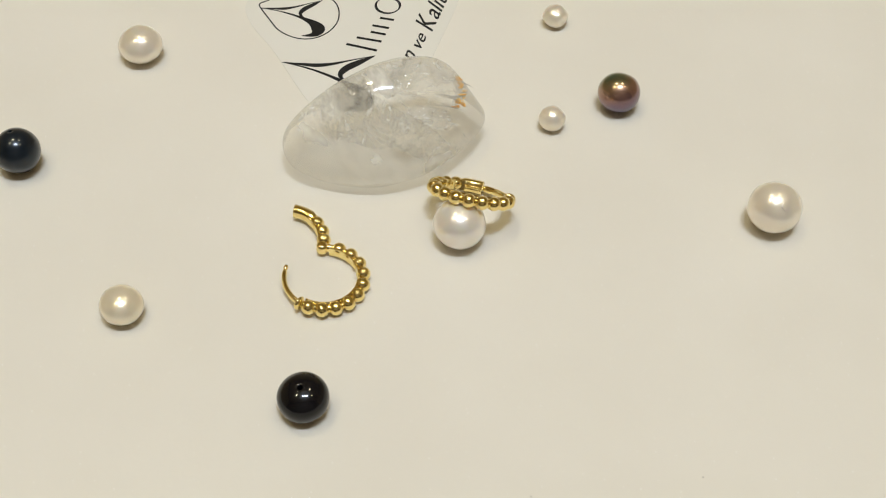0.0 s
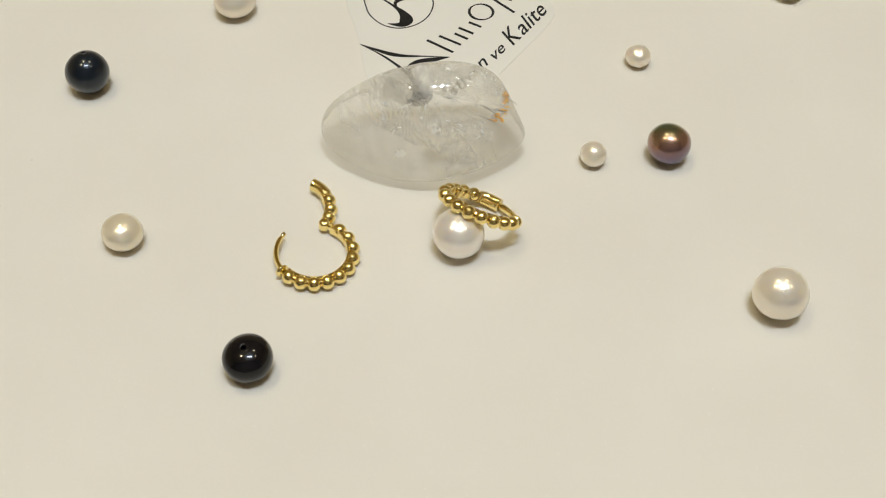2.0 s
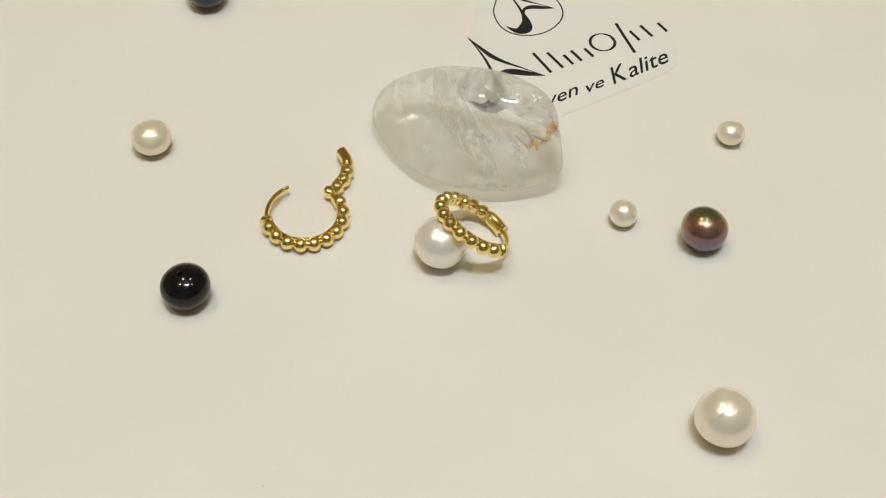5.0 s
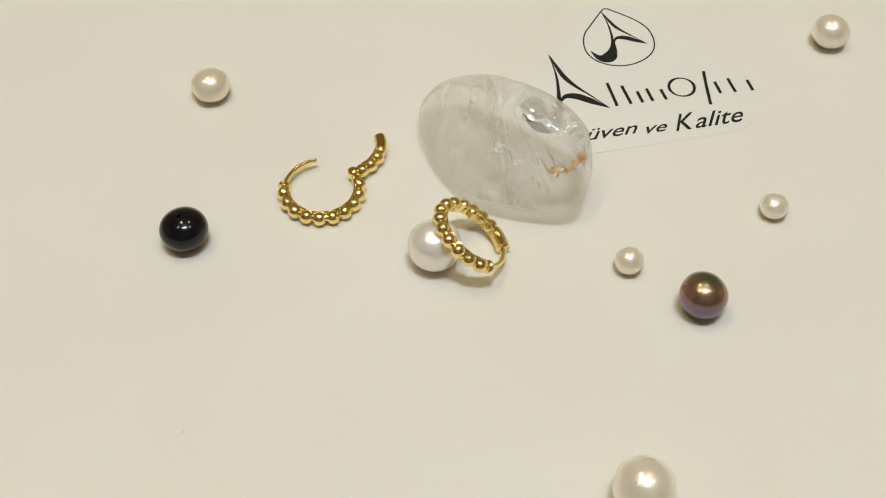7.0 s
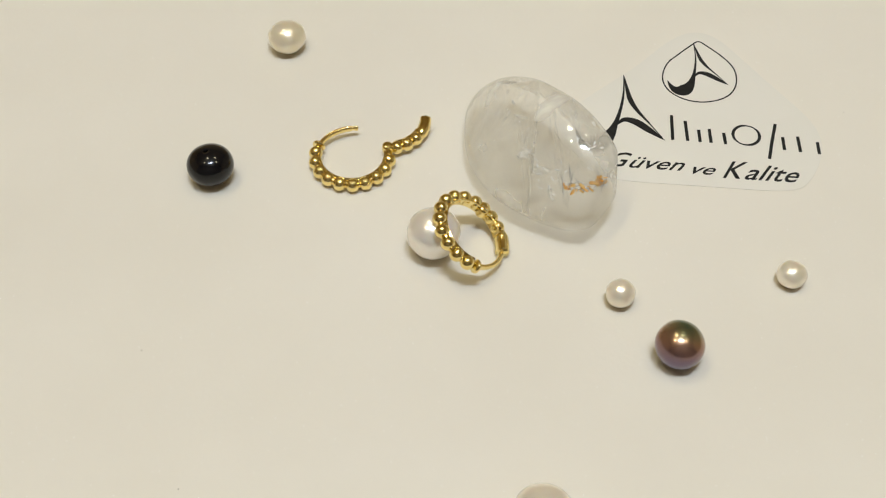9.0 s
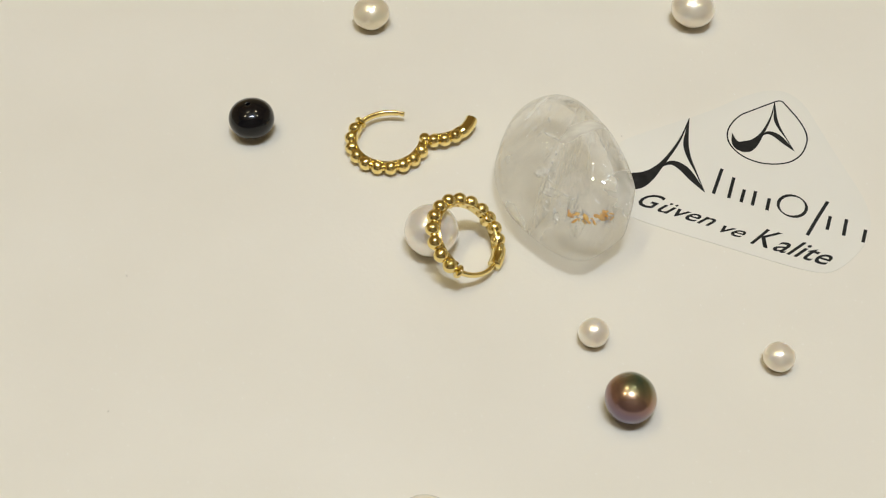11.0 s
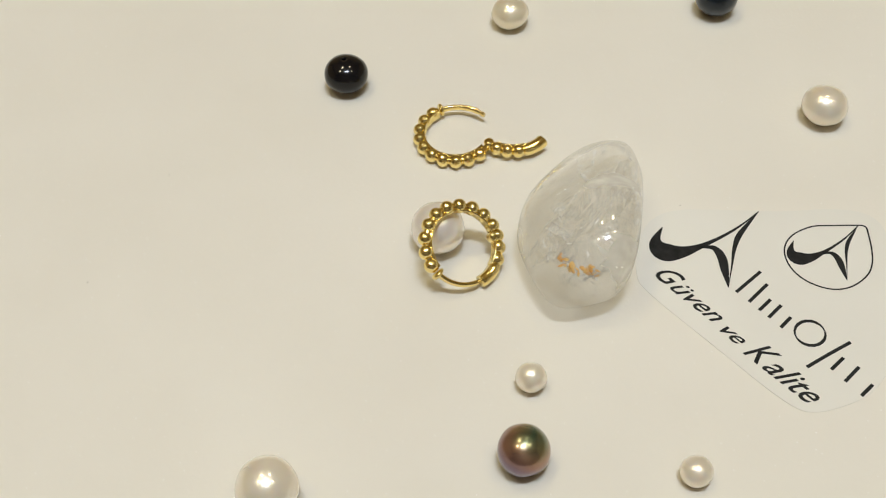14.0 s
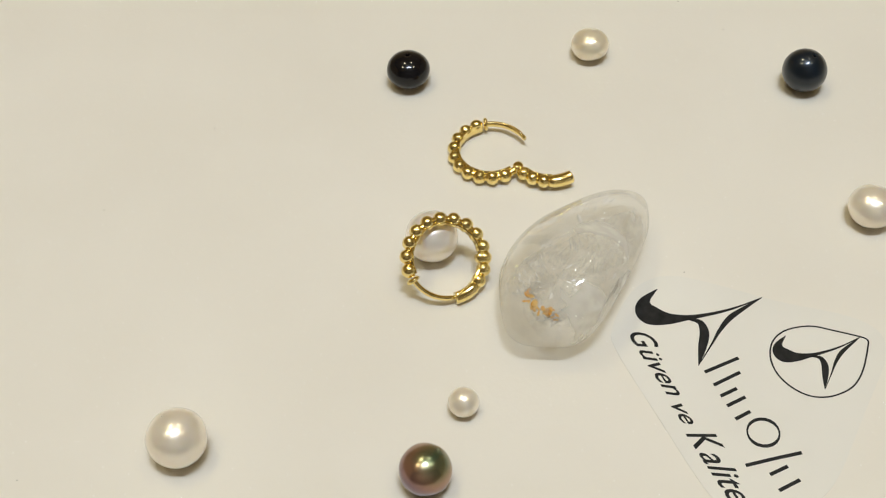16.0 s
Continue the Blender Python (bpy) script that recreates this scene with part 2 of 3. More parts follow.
def arc_sweep(a0, a1, radius, section, steps, bm=None, taper=None):
    """Sweep a section of (out, up) points along an arc in the xy plane; radius may be a function of 0..1. Millimetres in, metres out."""
    bm = bm or bmesh.new()
    rings = []
    for i in range(steps + 1):
        k = i / steps
        a = radians(a0 + (a1 - a0) * k)
        r = radius(k) if callable(radius) else radius
        s = taper(k) if taper else 1.0
        rings.append([bm.verts.new(((r + o * s) * math.cos(a) * MM, (r + o * s) * math.sin(a) * MM, u * s * MM)) for o, u in section])
    grid_faces(bm, rings)
    bm.faces.new(rings[0])
    bm.faces.new(list(reversed(rings[-1])))
    return bm


def round_section(w, h, n=14, power=2.0):
    pts = []
    for i in range(n):
        a = 2 * math.pi * i / n
        c, s = math.cos(a), math.sin(a)
        pts.append((w * math.copysign(abs(c) ** (2 / power), c), h * math.copysign(abs(s) ** (2 / power), s)))
    return pts


def chaikin(pts, times=3):
    for _ in range(times):
        out = []
        for i, p in enumerate(pts):
            q = pts[(i + 1) % len(pts)]
            out += [(p[0] * 0.75 + q[0] * 0.25, p[1] * 0.75 + q[1] * 0.25), (p[0] * 0.25 + q[0] * 0.75, p[1] * 0.25 + q[1] * 0.75)]
        pts = out
    return pts


def slab(pts, z0, z1):
    """A flat plate with the outline pts (millimetres), filled by triangles."""
    bm = bmesh.new()
    low = [bm.verts.new((x * MM, y * MM, z0 * MM)) for x, y in pts]
    f = bm.faces.new(low)
    ext = bmesh.ops.extrude_face_region(bm, geom=[f])
    for v in ext["geom"]:
        if isinstance(v, bmesh.types.BMVert):
            v.co.z = z1 * MM
    bmesh.ops.triangulate(bm, faces=[f for f in bm.faces if len(f.verts) > 4])
    return bm


TURNING = []


def on_plate(ob, m):
    """Sets a thing on the turning plate at its pose at the start."""
    ob.matrix_basis = m
    TURNING.append((ob, m.copy()))
    return ob


# ---------------------------------------------------------------- room
# Unseen room, added to bounce fill light and to be reflected.
ROOM = 2.2
tagged(part("floor", box(-ROOM, -ROOM, -0.80, ROOM, ROOM, -0.75), FLOOR, smooth=False), "unseen beige floor, pale to bounce light", "floor", kind="structure")
tagged(part("ceiling", box(-ROOM, -ROOM, CEILING, ROOM, ROOM, CEILING + 0.05), WALL, smooth=False), "unseen tan ceiling with downlights, tinted to warm the shadows", "ceiling", kind="structure")
# The south wall is added close and dark only for its reflection.
for wname, wb in (("wall_north", (-ROOM, ROOM, -0.75, ROOM, ROOM + 0.1, CEILING)), ("reflection_wall_south", (-ROOM, -1.15, -0.75, ROOM, -1.05, CEILING)),
                  ("wall_east", (ROOM, -ROOM, -0.75, ROOM + 0.1, ROOM, CEILING)), ("wall_west", (-ROOM - 0.1, -ROOM, -0.75, -ROOM, ROOM, CEILING))):
    south = wname == "reflection_wall_south"
    tagged(part(wname, box(*wb), REFLECTION_WALL if south else WALL, smooth=False), "unseen dark brown wall added for dark reflections" if south else "unseen tan wall, tinted to warm the shadows", "wall", kind="structure")
tagged(part("counter", box(-0.55, -0.35, -0.75, 0.55, 0.45, -0.012, 0.004), WOOD, smooth=False), "unseen cream counter block under the display plate, pale to bounce light", "counter", kind="structure")
for lx, ly, ls, lw, lc in LAMPS:
    bm = bmesh.new()
    bmesh.ops.create_cone(bm, segments=48, radius1=ls / 2 + 0.012, radius2=ls / 2 + 0.016, depth=0.010, cap_ends=True)
    tagged(part("downlight", bm, FITTING, smooth=False), "round white ceiling downlight, lit", "ceiling light", "ceiling downlights").location = (lx, ly, CEILING - 0.005)


def ring_light():
    """A slim lit ring round the three cool downlights."""
    bm = bmesh.new()
    rings = []
    for i in range(72):
        a = 2 * math.pi * i / 72
        rings.append([bm.verts.new(((0.40 + 0.018 * c) * math.cos(a), (0.40 + 0.018 * c) * math.sin(a), 0.012 * h)) for c, h in ((1, 1), (1, -1), (-1, -1), (-1, 1))])
    grid_faces(bm, rings, closed_path=True)
    ob = tagged(part("ring_light", bm, RING_GLOW, smooth=False), "slim round ceiling ring lamp, lit", "ceiling light")
    ob.location = (0.06, -0.24, CEILING - 0.012)


ring_light()


def plate():
    bm = bmesh.new()
    profile = [(0.0, 0.0), (0.168, 0.0), (0.1695, -0.0005), (0.170, -0.002), (0.170, -0.010), (0.1685, -0.012), (0.0, -0.012)]
    rings = []
    for r, z in profile[1:-1]:
        rings.append([bm.verts.new((r * math.cos(2 * math.pi * i / 128), r * math.sin(2 * math.pi * i / 128), z)) for i in range(128)])
    grid_faces(bm, rings)
    bm.faces.new(rings[0])
    bm.faces.new(list(reversed(rings[-1])))
    ob = tagged(part("display_plate", bm, PLATE, smooth=False), "cream-white glossy turning display plate", "turntable")
    return on_plate(ob, pose(0, 0, 0))


plate()


# ---------------------------------------------------------------- pearls
def pearl(name, label, x, y, width, height, mat, power=2.0, hole=0.0, tilt=(0, 0, 0), lump=0.0, seed=0):
    bm = bmesh.new()
    n, m = 64, 40
    rings, a, b = [], width / 2, height / 2
    start = math.asin(min(hole / a, 0.9)) if hole else 0.0
    for i in range(m + 1):
        v = start + (math.pi - start) * i / m
        if (i == 0 and not hole) or i == m:
            continue
        s, c = math.sin(v), math.cos(v)
        ring = []
        for j in range(n):
            u = 2 * math.pi * j / n
            d = Vector((s * math.cos(u), s * math.sin(u), c))
            k = 1.0 + lump * noise.noise(d * 1.3 + Vector((seed * 7.1, seed * 3.3, 1.7)))
            ring.append(bm.verts.new((a * abs(s) ** (2 / power) * math.cos(u) * k * MM, a * abs(s) ** (2 / power) * math.sin(u) * k * MM,
                                      b * math.copysign(abs(c) ** (2 / power), c) * k * MM)))
        rings.append(ring)
    if hole:
        lip = rings[0]
        for r, dz in ((0.92, -0.15), (0.86, -0.5), (0.84, -1.8)):
            rings.insert(0, [bm.verts.new((q.co.x * r, q.co.y * r, q.co.z + dz * MM)) for q in lip])
        bm.faces.new(rings[0])
    else:
        top = bm.verts.new((0, 0, b * MM))
        for j in range(n):
            bm.faces.new((top, rings[0][j], rings[0][(j + 1) % n]))
    end = bm.verts.new((0, 0, -b * MM))
    for j in range(n):
        bm.faces.new((end, rings[-1][(j + 1) % n], rings[-1][j]))
    grid_faces(bm, rings)
    turn = Euler([radians(q) for q in tilt]).to_matrix()
    bmesh.ops.transform(bm, matrix=turn.to_4x4(), verts=bm.verts)
    low = min(v.co.z for v in bm.verts)
    ob = tagged(part(name, bm, mat), label, "pearl", "loose pearls on the plate")
    return on_plate(ob, pose(x * MM, y * MM, -low))


pearl("white_pearl", "white button pearl lying alone on the plate", -46.9, 36.8, 6.8, 5.3, PEARL, lump=0.04, seed=1)
pearl("white_pearl", "small cream button pearl lying alone", -42.5, -13.5, 5.9, 4.6, PEARL_CREAM, lump=0.04, seed=2)
big_pearl = pearl("white_pearl", "large round white pearl with a fine scratch", 46.5, 3.1, 7.55, 7.1, PEARL, lump=0.03, seed=3)
pearl("white_pearl", "rosy white pearl propping up the closed earring", 2.3, -0.05, 7.3, 6.8, PEARL_BRIGHT, lump=0.03, seed=4)
pearl("small_pearl", "tiny round cream pearl beside the dark pearl", 16.5, 22.0, 3.95, 3.7, PEARL, lump=0.03, seed=5)
pearl("small_pearl", "tiny cream button pearl lying alone", 18.35, 45.3, 4.05, 3.4, PEARL, lump=0.05, seed=6)
pearl("small_pearl", "small cream button pearl near the plate's rim", 39.0, 69.5, 4.9, 3.9, PEARL_CREAM, lump=0.05, seed=7)
pearl("white_pearl", "round cream pearl lying beyond the printed film", -5.4, 75.3, 5.8, 5.2, PEARL, lump=0.03, seed=8)
pearl("black_pearl", "glossy black pearl with a drilled hole on top", -17.6, -28.1, 6.65, 5.4, BLACK, 2.12, 0.32, (6, -4, 0), 0.02, 9)
pearl("black_pearl", "blue-black pearl with a drilled hole", -61.3, 13.4, 6.7, 6.6, BLUE_BLACK, 2.0, 0.30, (-14, -8, 0), 0.02, 10)
pearl("dark_pearl", "iridescent purple and green peacock pearl", 26.8, 26.5, 6.45, 5.9, PEACOCK, 2.0, 0.0, (-8, 6, 0), 0.03, 11)


def scratch(ob, size, side, low, high):
    """A fine raised growth line over a pearl, from one height to another."""
    bm = bmesh.new()
    rings = []
    for i in range(13):
        e = radians(low + (high - low) * i / 12)
        a = radians(side + 5 * math.sin(i * 0.8))
        d = Vector((math.cos(e) * math.cos(a), math.cos(e) * math.sin(a), math.sin(e)))
        q = Vector((d.x * size[0], d.y * size[0], d.z * size[1])) * MM / 2
        t = Vector((-math.sin(a), math.cos(a), 0))
        w = 0.07 * math.sin(math.pi * (i + 0.5) / 13)
        rings.append([bm.verts.new(q + (t * c * w + d * s * w * 0.6) * MM) for c, s in ((1, 0), (0, 1), (-1, 0), (0, -1))])
    grid_faces(bm, rings)
    part("growth_line", bm, PEARL_BRIGHT, ob, "fine bright scratch line")


scratch(big_pearl, (7.55, 7.1), -84, 36, 70)


# ---------------------------------------------------------------- earrings
RING, BEAD = 5.35, 1.0


def sphere_mesh():
    bm = bmesh.new()
    bmesh.ops.create_uvsphere(bm, u_segments=28, v_segments=18, radius=BEAD * MM)
    return mesh_from(bm, "bead", GOLD)


BEAD_MESH = sphere_mesh()


def earring(label, opened):
    """A hinged hoop of gold beads lying in its own xy plane; bead 1 on the x axis."""
    ob = tagged(new("hoop_earring"), label, "earring", "pair of earrings")
    wall = [(-0.78, -0.70), (-0.66, -0.77), (-0.44, -0.60), (-0.36, -0.3), (-0.36, 0.3), (-0.44, 0.60), (-0.66, 0.77), (-0.78, 0.70)]
    part("band", arc_sweep(-8, 194, RING, wall, 72), GOLD, ob, smooth=False)
    part("spine", arc_sweep(-10, 205 if opened else 192, RING - 0.1, round_section(0.5, 0.62, 12), 60), GOLD, ob)
    for i in range(10):
        a = radians(20.0 * i)
        part("bead", BEAD_MESH, GOLD, ob).location = (RING * math.cos(a) * MM, RING * math.sin(a) * MM, 0)
    if opened:
        part("knuckle", arc_sweep(197, 211, RING + 0.1, round_section(0.74, 0.84, 18), 10, taper=lambda k: math.sqrt(max(0.08, 1 - (2 * k - 1) ** 2))), GOLD, ob)
    # collar where the ear wire leaves the beads
    part("collar", arc_sweep(-18.5, -12.0, RING, round_section(0.98, 1.02, 18), 6, taper=lambda k: 1 - 0.25 * (2 * k - 1) ** 2), GOLD, ob)
    part("ear_wire", arc_sweep(-15, -89 if opened else -92, lambda k: RING - 0.05 + (0.22 * k * k if opened else 0.0), round_section(0.36, 0.50, 12), 40,
                               taper=lambda k: 1.0 - 0.35 * math.exp(-((k - 0.90) / 0.035) ** 2) - (0.15 if k > 0.96 else 0)), GOLD, ob)
    bm = bmesh.new()
    hr = RING - (0.05 if opened else 0.55)
    bmesh.ops.create_cone(bm, segments=24, radius1=0.80 * MM, radius2=0.80 * MM, depth=1.7 * MM, cap_ends=True)
    bmesh.ops.bevel(bm, geom=[e for e in bm.edges if abs(e.verts[0].co.z - e.verts[1].co.z) < 1e-7], offset=0.48 * MM, segments=5, affect="EDGES", profile=0.5)
    ha = radians(206 if opened else 196)
    bmesh.ops.translate(bm, vec=(hr * math.cos(ha) * MM, hr * math.sin(ha) * MM, 0), verts=bm.verts)
    part("hinge", bm, GOLD, ob)
    lid = part("clasp_arm", arc_sweep(194, 244, RING, wall, 20), GOLD, ob, smooth=False)
    for a in (196.0, 213.0, 231.0):
        q = radians(a)
        part("bead", BEAD_MESH, GOLD, lid).location = (RING * math.cos(q) * MM, RING * math.sin(q) * MM, 0)
    tube = [(-0.72, -0.62), (-0.35, -0.92), (0.25, -0.95), (0.72, -0.70), (0.93, -0.25), (0.93, 0.25), (0.72, 0.70), (0.25, 0.95), (-0.35, 0.92), (-0.72, 0.62)]
    part("clasp", arc_sweep(239, 274, RING, tube, 24, taper=lambda k: 0.80 + 0.20 * min(1, k * 5)), GOLD, lid)
    if opened:
        p = Vector((6.45 * math.cos(radians(193.7)) * MM, 6.45 * math.sin(radians(193.7)) * MM, 0))
        lid.matrix_basis = Matrix.Translation(p) @ pose(0, 0, 0, 0, 0, -84) @ Matrix.Translation(-p)
    return ob


open_hoop = earring("open hinged gold hoop earring of polished beads", True)
on_plate(open_hoop, pose(-16.1 * MM, -8.0 * MM, 1.25 * MM, 0, 2.5, 0) @ pose(0, 0, 0, 0, 0, -110))

closed_hoop = earring("closed gold bead hoop earring leaning on a pearl", False)


def leaning(x, y, z, normal, turn):
    n = Vector(normal).normalized()
    e1 = Vector((0, 1, 0)).cross(n).normalized()
    e2 = n.cross(e1)
    ax = e1 * math.cos(radians(turn)) + e2 * math.sin(radians(turn))
    m = Matrix((ax, (-n).cross(ax), -n)).transposed().to_4x4()
    m.translation = (x * MM, y * MM, z * MM)
    return m


on_plate(closed_hoop, leaning(4.0, 4.75, 4.35, (0.186, 0.58, 0.79), -23.5))


# ---------------------------------------------------------------- quartz pebble
SHAPE = [-0.038, -0.361, -0.119, -0.024, 0.011, 0.054, -0.072, -0.038, -0.11, -0.027, -0.078, 0.086, -0.013, -0.045, 0.006, -0.008, -0.002,
         0.02, -0.012, 0.034]
HALF = (14.83, 7.32, 5.79)


def swell(d):
    """How far the pebble swells or shrinks against an ellipsoid in the direction d."""
    x, y, z = d
    waves = (x * y, y * z, x * z, x * x - y * y, 3 * z * z - 1, x ** 3 - 3 * x * y * y, 3 * x * x * y - y ** 3, z * (x * x - y * y), 2 * x * y * z,
             x * (5 * z * z - 1), y * (5 * z * z - 1), 5 * z ** 3 - 3 * z, x ** 4 - 6 * x * x * y * y + y ** 4, 4 * x * y * (x * x - y * y),
             z * (x ** 3 - 3 * x * y * y), z * (3 * x * x * y - y ** 3), (x * x - y * y) * (7 * z * z - 1), 2 * x * y * (7 * z * z - 1),
             x ** 5 - 10 * x ** 3 * y * y + 5 * x * y ** 4, 5 * x ** 4 * y - 10 * x * x * y ** 3 + y ** 5)
    return math.exp(sum(c * w for c, w in zip(SHAPE, waves)))


def inner(d, depth=1.0):
    """A point of the pebble in the direction d, at a share of its depth, metres in the pebble's space."""
    d = Vector(d).normalized()
    s = swell(d) * depth
    return Vector((HALF[0] * d.x * s, HALF[1] * d.y * s, HALF[2] * d.z * s)) * MM


def quartz():
    bm = bmesh.new()
    bmesh.ops.create_icosphere(bm, subdivisions=6, radius=1.0)
    raw = np.array([inner(v.co) for v in bm.verts])
    # tumbling has left no hollows: keep the hull of the swollen shape
    ways = np.array([v.co.normalized() for v in bm.verts])[:2562]
    reach = (raw @ ways.T).max(0)
    heart = raw.mean(0)
    reach = reach - ways @ heart
    for v in bm.verts:
        d = v.co.normalized()
        dots = ways @ np.array(d)
        k = dots > 0.2
        v.co = Vector(heart) + d * float((reach[k] / dots[k]).min()) * (1 + 0.006 * noise.noise(d * 2.6) + 0.003 * noise.noise(d * 7))
    for _ in range(3):
        bmesh.ops.smooth_vert(bm, verts=bm.verts, factor=0.5, use_axis_x=True, use_axis_y=True, use_axis_z=True)
    low = min(v.co.z for v in bm.verts)
    for f in bm.faces:
        f.material_index = 1 if f.normal.z < -0.35 else 0
    ob = tagged(part("quartz_pebble", bm, QUARTZ), "polished clear quartz pebble with veils and rusty flecks", "crystal")
    ob.data.materials.append(QUARTZ_BASE)
    # milky fracture sheets across the pebble, between its clear and its rusty end
    for shift, turn, lean, share in ((1.3, 50, 0.0, 0.87), (-2.4, 58, -0.25, 0.75)):
        n = Vector((math.cos(radians(turn)), math.sin(radians(turn)), lean)).normalized()
        t = Vector((-n.y, n.x, 0)).normalized()
        up = n.cross(t)
        bm = bmesh.new()
        centre = n * shift * MM
        rows = []
        for i in range(1, 9):
            row = []
            for j in range(32):
                d = t * math.cos(j * math.pi / 16) + up * math.sin(j * math.pi / 16)
                rim = 1.0
                for k in range(24):
                    q = centre + d * rim * 12 * MM
                    if q.length < inner(q).length * 0.94:
                        break
                    rim *= 0.92
                q = centre + d * rim * 12 * MM * share * (i / 8) ** 0.8
                row.append(bm.verts.new(q + n * 0.35 * MM * noise.noise(q * 350)))
            rows.append(row)
        grid_faces(bm, rows)
        bm.faces.new(rows[0])
        part("veil", bm, VEIL if share > 0.8 else HAZE, ob, "milky white fracture veil")
    rng = random.Random(5)
    def chip(at, sx, sy, sz, turn):
        """An irregular thin flake."""
        bm = bmesh.new()
        bmesh.ops.create_icosphere(bm, subdivisions=2, radius=1.0)
        for v in bm.verts:
            k = 1 + 0.55 * noise.noise(v.co * 2.2 + Vector((at.x * 9000, at.y * 7000, 0)))
            v.co = Vector((v.co.x * sx * k, v.co.y * sy * k, v.co.z * sz)) * MM
        bmesh.ops.transform(bm, matrix=Matrix.Translation(at) @ turn.to_matrix().to_4x4(), verts=bm.verts)
        return bm

    for k in range(26):
        t = rng.random()
        d = Vector((-0.74 + 0.05 * math.sin(t * 9) + rng.uniform(-0.07, 0.05), -0.30 + 0.75 * t, 0.52 + rng.uniform(-0.1, 0.1)))
        size = rng.uniform(0.18, 0.62)
        part("rust_fleck", chip(inner(d, rng.uniform(0.965, 0.990)), size, size * rng.uniform(0.3, 0.8), 0.06, Euler((rng.uniform(-0.5, 0.5), rng.uniform(-0.5, 0.5), rng.uniform(0, 3)))), IRON, ob, "orange rust fleck")
    # curved fracture films, most of them in the rusty half
    for k in range(7):
        d = Vector((rng.uniform(-0.8, 0.75 if k % 3 == 0 else 0.0), rng.uniform(-0.7, 0.7), rng.uniform(0.15, 0.8)))
        size = rng.uniform(0.9, 2.6)
        part("fracture", chip(inner(d, rng.uniform(0.70, 0.93)), size, size * rng.uniform(0.2, 0.55), 0.03, Euler((rng.uniform(-0.7, 0.7), rng.uniform(-0.7, 0.7), rng.uniform(0, 3)))), FRACTURE, ob, "pearly fracture film")
    # Crackle in the rusty half; flakes at the clear end are painted glints.
    for k in range(115):
        d = Vector((rng.uniform(-0.85, 0.12) if k < 90 else rng.uniform(0.45, 0.95), rng.uniform(-0.75, 0.75), rng.uniform(0.2, 0.8)))
        size = rng.uniform(0.08, 0.55)
        part("crackle_glint", chip(inner(d, rng.uniform(0.93, 0.998)), size, size * rng.uniform(0.15, 0.5), 0.02, Euler((rng.uniform(-1, 1), rng.uniform(-1, 1), rng.uniform(0, 3)))), SPARKLE, ob, "white flake, part crackle and part painted glint")
    for k in range(11):
        bm = bmesh.new()
        a = inner((rng.uniform(-0.8, 0.15), rng.uniform(-0.75, 0.6), 0.45), rng.uniform(0.85, 0.96))
        way = Vector((rng.uniform(0.5, 1), rng.uniform(-1.0, 0.2), rng.uniform(-0.1, 0.1))).normalized() * rng.uniform(1.5, 6.5) * MM
        rings = []
        for j in range(7):
            q = a + way * (j / 6 - 0.5) + Vector((0, 0, 0.25 * math.sin(j * 0.5))) * MM
            w = 0.085 * math.sin(math.pi * (j + 0.6) / 7.2)
            rings.append([bm.verts.new(q + Vector((w * math.cos(t) * 0.5, w * math.cos(t), w * math.sin(t))) * MM) for t in (0, 1.57, 3.14, 4.71)])
        grid_faces(bm, rings)
        part("needle", bm, NEEDLE, ob, "dark hair-thin needle")
    part("dark_speck", chip(inner((-0.35, -0.62, 0.55), 0.95), 0.22, 0.16, 0.08, Euler((0, 0, 1))), HALLMARK, ob, "black speck")
    return on_plate(ob, pose(-7.60 * MM, 17.72 * MM, -low, 0, 0, -159.875))


quartz()


# ---------------------------------------------------------------- printed film
def text_mesh(body, size, shear, bold=0.0):
    cu = bpy.data.curves.new("lettering", "FONT")
    cu.body, cu.size, cu.shear, cu.extrude, cu.resolution_u, cu.offset = body, size, shear, 0.00003, 3, bold
    tmp = bpy.data.objects.new("lettering", cu)
    me = bpy.data.meshes.new_from_object(tmp)
    bpy.data.objects.remove(tmp)
    return me


def fit_text(me, x0, x1, y0, y1, z):
    xs, ys = [v.co.x for v in me.vertices], [v.co.y for v in me.vertices]
    ax, bx, ay, by = min(xs), max(xs), min(ys), max(ys)
    for v in me.vertices:
        v.co = ((x0 + (v.co.x - ax) / (bx - ax) * (x1 - x0)) * MM, (y0 + (v.co.y - ay) / (by - ay) * (y1 - y0)) * MM, z * MM + v.co.z)
    return me


TOP = 0.09  # thickness of the film


def stroke(points, widths, closed=False):
    """A flat inked stroke along points (millimetres) with a width at each."""
    bm = bmesh.new()
    n = len(points)
    rows = []
    for i, (x, y) in enumerate(points):
        a = Vector(points[i - 1] if i or closed else points[0])
        b = Vector(points[(i + 1) % n] if i < n - 1 or closed else points[-1])
        t = (b - a).normalized()
        s = Vector((-t.y, t.x)) * widths[i % len(widths)] / 2
        rows.append([bm.verts.new(((x + k * s.x) * MM, (y + k * s.y) * MM, h * MM)) for k, h in ((1, TOP + 0.03), (-1, TOP + 0.03), (-1, TOP + 0.002), (1, TOP + 0.002))])
    grid_faces(bm, rows, closed_path=closed)
    if not closed:
        bm.faces.new(rows[0])
        bm.faces.new(list(reversed(rows[-1])))
    return bm


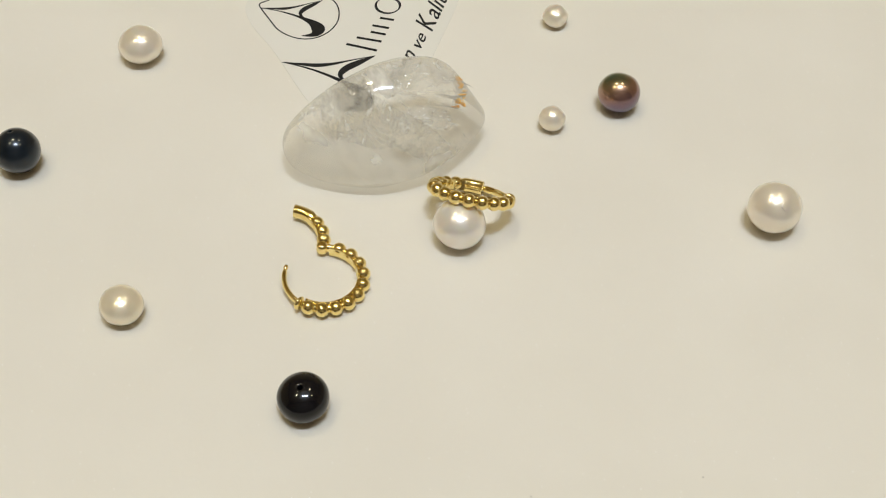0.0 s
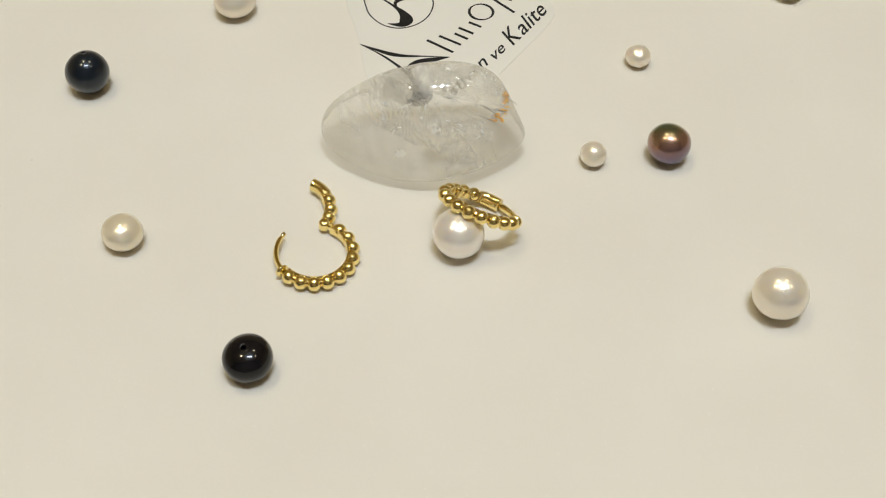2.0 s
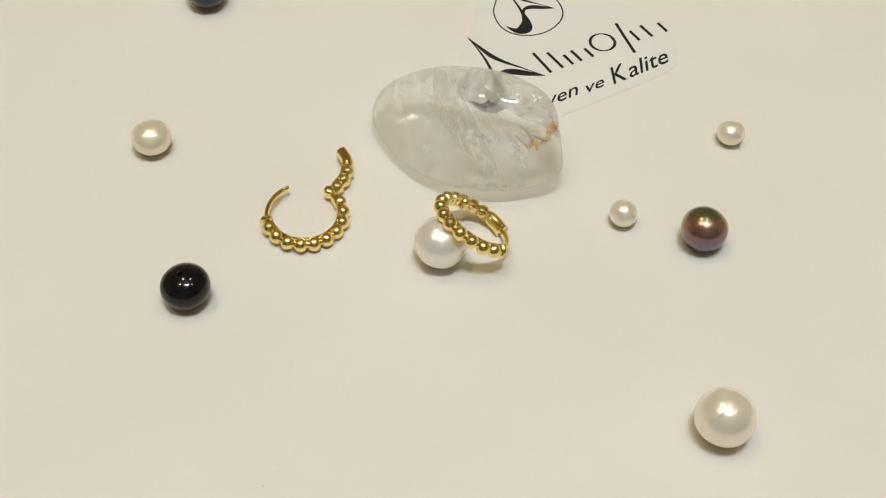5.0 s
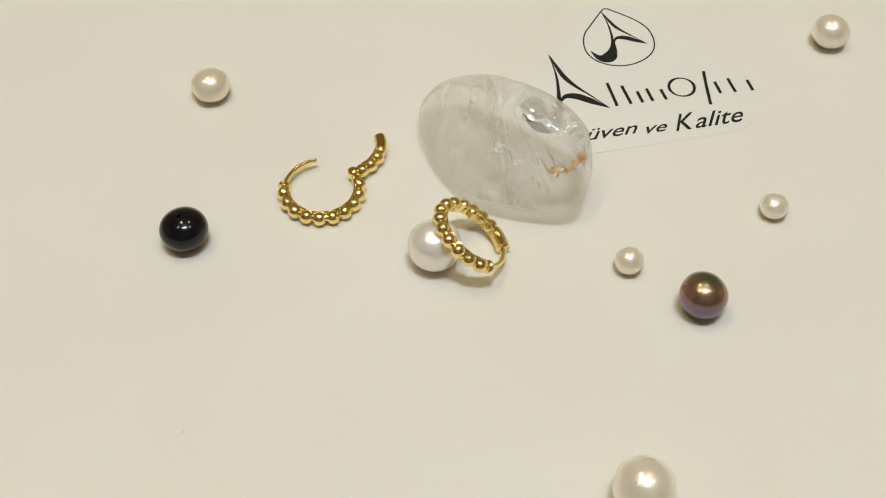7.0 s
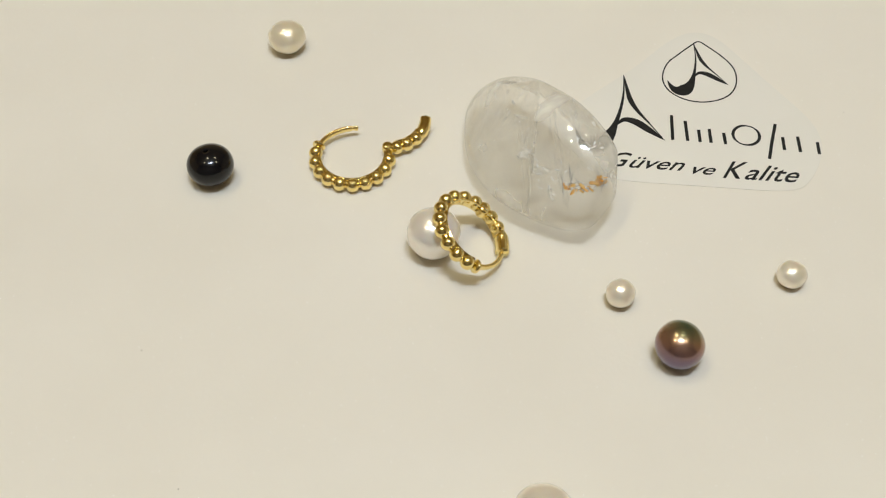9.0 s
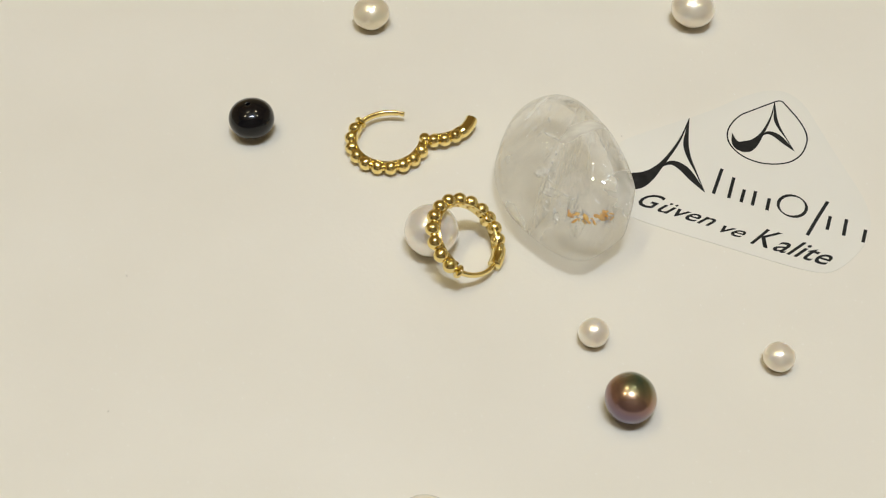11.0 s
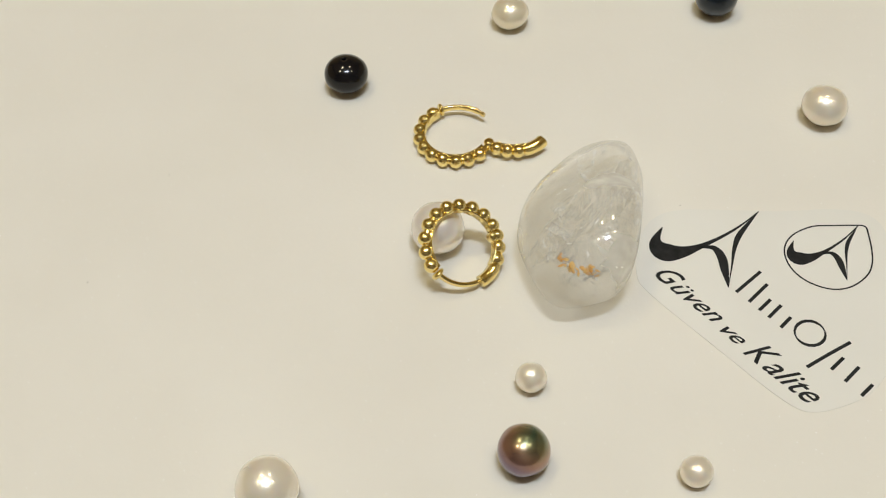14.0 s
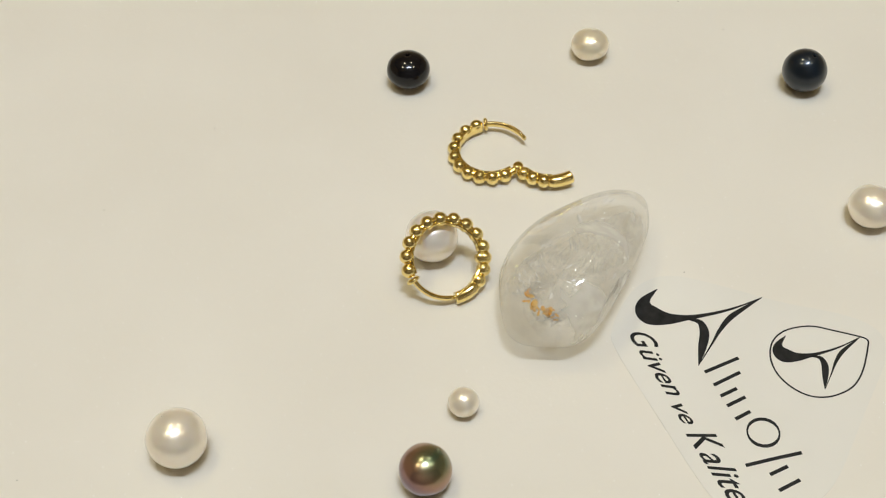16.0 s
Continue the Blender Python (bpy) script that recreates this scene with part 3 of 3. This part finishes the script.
def emblem(parent, at):
    """Three inked crescents that form a pointed mark; at maps mark space to the film."""
    def s(pts, widths):
        rows = [(*at(*p), w * at.scale) for p, w in zip(pts, widths)]
        fine = []
        for i in range(len(rows) - 1):
            a, b, c, d = (Vector(rows[max(0, min(len(rows) - 1, i + k))]) for k in (-1, 0, 1, 2))
            for q in range(6):
                t = q / 6
                fine.append(0.5 * (2 * b + (c - a) * t + (2 * a - 5 * b + 4 * c - d) * t * t + (3 * b - a - 3 * c + d) * t ** 3))
        fine.append(Vector(rows[-1]))
        return stroke([(v.x, v.y) for v in fine], [max(v.z, 0.04) for v in fine])

    part("swoosh", s([(-13.1, 1.4), (-12.2, -0.9), (-11.0, -1.7), (-9.6, -1.5), (-8.2, 0.2), (-7.3, 2.5), (-6.7, 4.8), (-6.2, 7.6), (-6.0, 10.2), (-6.03, 13.4)],
                     [0.1, 1.3, 2.7, 3.2, 1.9, 0.9, 0.55, 0.4, 0.25, 0.1]), INK, parent, smooth=False)
    part("right_leg", s([(-6.03, 13.4), (-5.55, 10.6), (-4.95, 7.9), (-3.8, 5.6), (-2.2, 3.3), (0.0, 0.0)], [0.1, 0.5, 0.8, 0.55, 0.25, 0.08]), INK, parent, smooth=False)
    part("crossbar", s([(-7.0, 2.6), (-5.9, 3.75), (-4.2, 3.4), (-2.3, 1.95), (-0.1, 0.1)], [0.25, 0.8, 1.25, 1.1, 0.12]), INK, parent, smooth=False)


class Frame:
    """A turn, scale and shift of the plane."""

    def __init__(self, scale, turn, x, y, ox=0.0, oy=0.0):
        self.scale, self.c, self.s, self.x, self.y, self.ox, self.oy = scale, math.cos(radians(turn)), math.sin(radians(turn)), x, y, ox, oy

    def __call__(self, u, v):
        u, v = (u - self.ox) * self.scale, (v - self.oy) * self.scale
        return (self.x + u * self.c - v * self.s, self.y + u * self.s + v * self.c)


def printed_film():
    outline = [(-7.6, -8.6), (5.0, -8.6), (17.6, -8.7), (20.4, -7.0), (22.6, -2.0), (23.1, 1.5), (22.0, 6.0), (16.0, 13.6), (12.3, 18.5), (8.4, 23.6), (4.6, 24.6),
               (0.6, 21.6), (-4.0, 15.5), (-9.6, 10.0), (-14.6, 4.6), (-15.2, 0.6), (-13.6, -3.2), (-10.0, -7.4)]
    ob = tagged(part("printed_film", slab(chaikin(outline, 3), 0.0, TOP), FILM, smooth=False), "thin whitish plastic film sticker printed in black", "sticker")
    emblem(ob, Frame(1.0, 0, 0, 0))
    drop = [(5.58, 22.33), (4.32, 21.0), (2.21, 18.58), (0.61, 16.79), (-0.2, 13.88), (0.08, 11.73), (1.21, 9.99), (3.45, 8.65), (6.36, 8.41), (9.51, 9.77),
            (11.05, 12.16), (11.23, 15.3), (10.47, 17.32), (8.9, 19.32), (6.62, 21.44)]
    part("drop_outline", stroke(chaikin(drop, 2), [0.22], True), INK, ob, smooth=False)
    # the small mark inside the drop
    emblem(ob, Frame(0.70, 5.0, 9.84, 12.63))
    for pts, w in (([(1.2, 0.2), (1.1, 5.3)], 0.48), ([(3.4, 0.2), (3.1, 4.3)], 0.48), ([(5.2, 0.1), (5.05, 2.6)], 0.48), ([(6.8, 0.1), (6.6, 2.9)], 0.48), ([(8.9, 0.0), (8.7, 2.3)], 0.48),
                   ([(15.1, -2.4), (15.7, 1.2), (16.4, 4.8)], 0.48), ([(17.4, -0.4), (17.3, 2.2)], 0.48), ([(19.7, -0.6), (19.5, 2.5)], 0.48), ([(22.4, -0.8), (22.3, 1.6)], 0.48)):
        part("bar", stroke(pts, [w]), INK, ob, smooth=False)
    ring = [(12.0 + 1.95 * math.cos(t * 0.314), 2.1 + 2.0 * math.sin(t * 0.314)) for t in range(20)]
    part("ring", stroke(ring, [0.46, 0.40, 0.30, 0.22, 0.22, 0.30, 0.40, 0.46, 0.46, 0.46, 0.46, 0.40, 0.30, 0.22, 0.22, 0.30, 0.40, 0.46, 0.46, 0.46], True), INK, ob, smooth=False)
    for word, x0, x1, y0, y1 in (("G", -8.1, -4.7, -5.9, -3.0), ("\u00fcven", -5.2, 2.9, -5.95, -3.75), ("ve", 3.9, 7.3, -6.35, -4.95), ("K", 8.2, 11.9, -6.75, -3.4),
                                 ("alite", 11.3, 19.2, -6.8, -3.8)):
        me = fit_text(text_mesh(word, 1.0, 0.55, 0.005), x0, x1, y0, y1, TOP + 0.02)
        me.materials.append(INK)
        part("lettering", me, INK, ob, "black slanted lettering")
    return on_plate(ob, pose(-10.40 * MM, 37.42 * MM, 0.0, 0, 0, 72.17))


printed_film()

# hallmark inside the closed hoop
mark = text_mesh("58", 1.0, 0.0)
mark = fit_text(mark, -0.55, 0.55, -0.42, 0.42, 0.0)
mark.materials.append(HALLMARK)
ha = radians(181)
hm = Matrix(((-math.sin(ha) * -1, 0, -math.cos(ha), (RING - 0.815) * math.cos(ha) * MM), (math.cos(ha) * -1, 0, -math.sin(ha), (RING - 0.815) * math.sin(ha) * MM),
             (0, 1, 0, 0), (0, 0, 0, 1)))
part("hallmark", mark, HALLMARK, closed_hoop, "engraved hallmark").matrix_basis = hm


# ---------------------------------------------------------------- the turning plate
def motions():
    for ob, m in TURNING:
        walk(ob, [(k * 0.25, pose(0, 0, 0, 0, 0, TURN * k * 0.25) @ m) for k in range(65)])


motions()
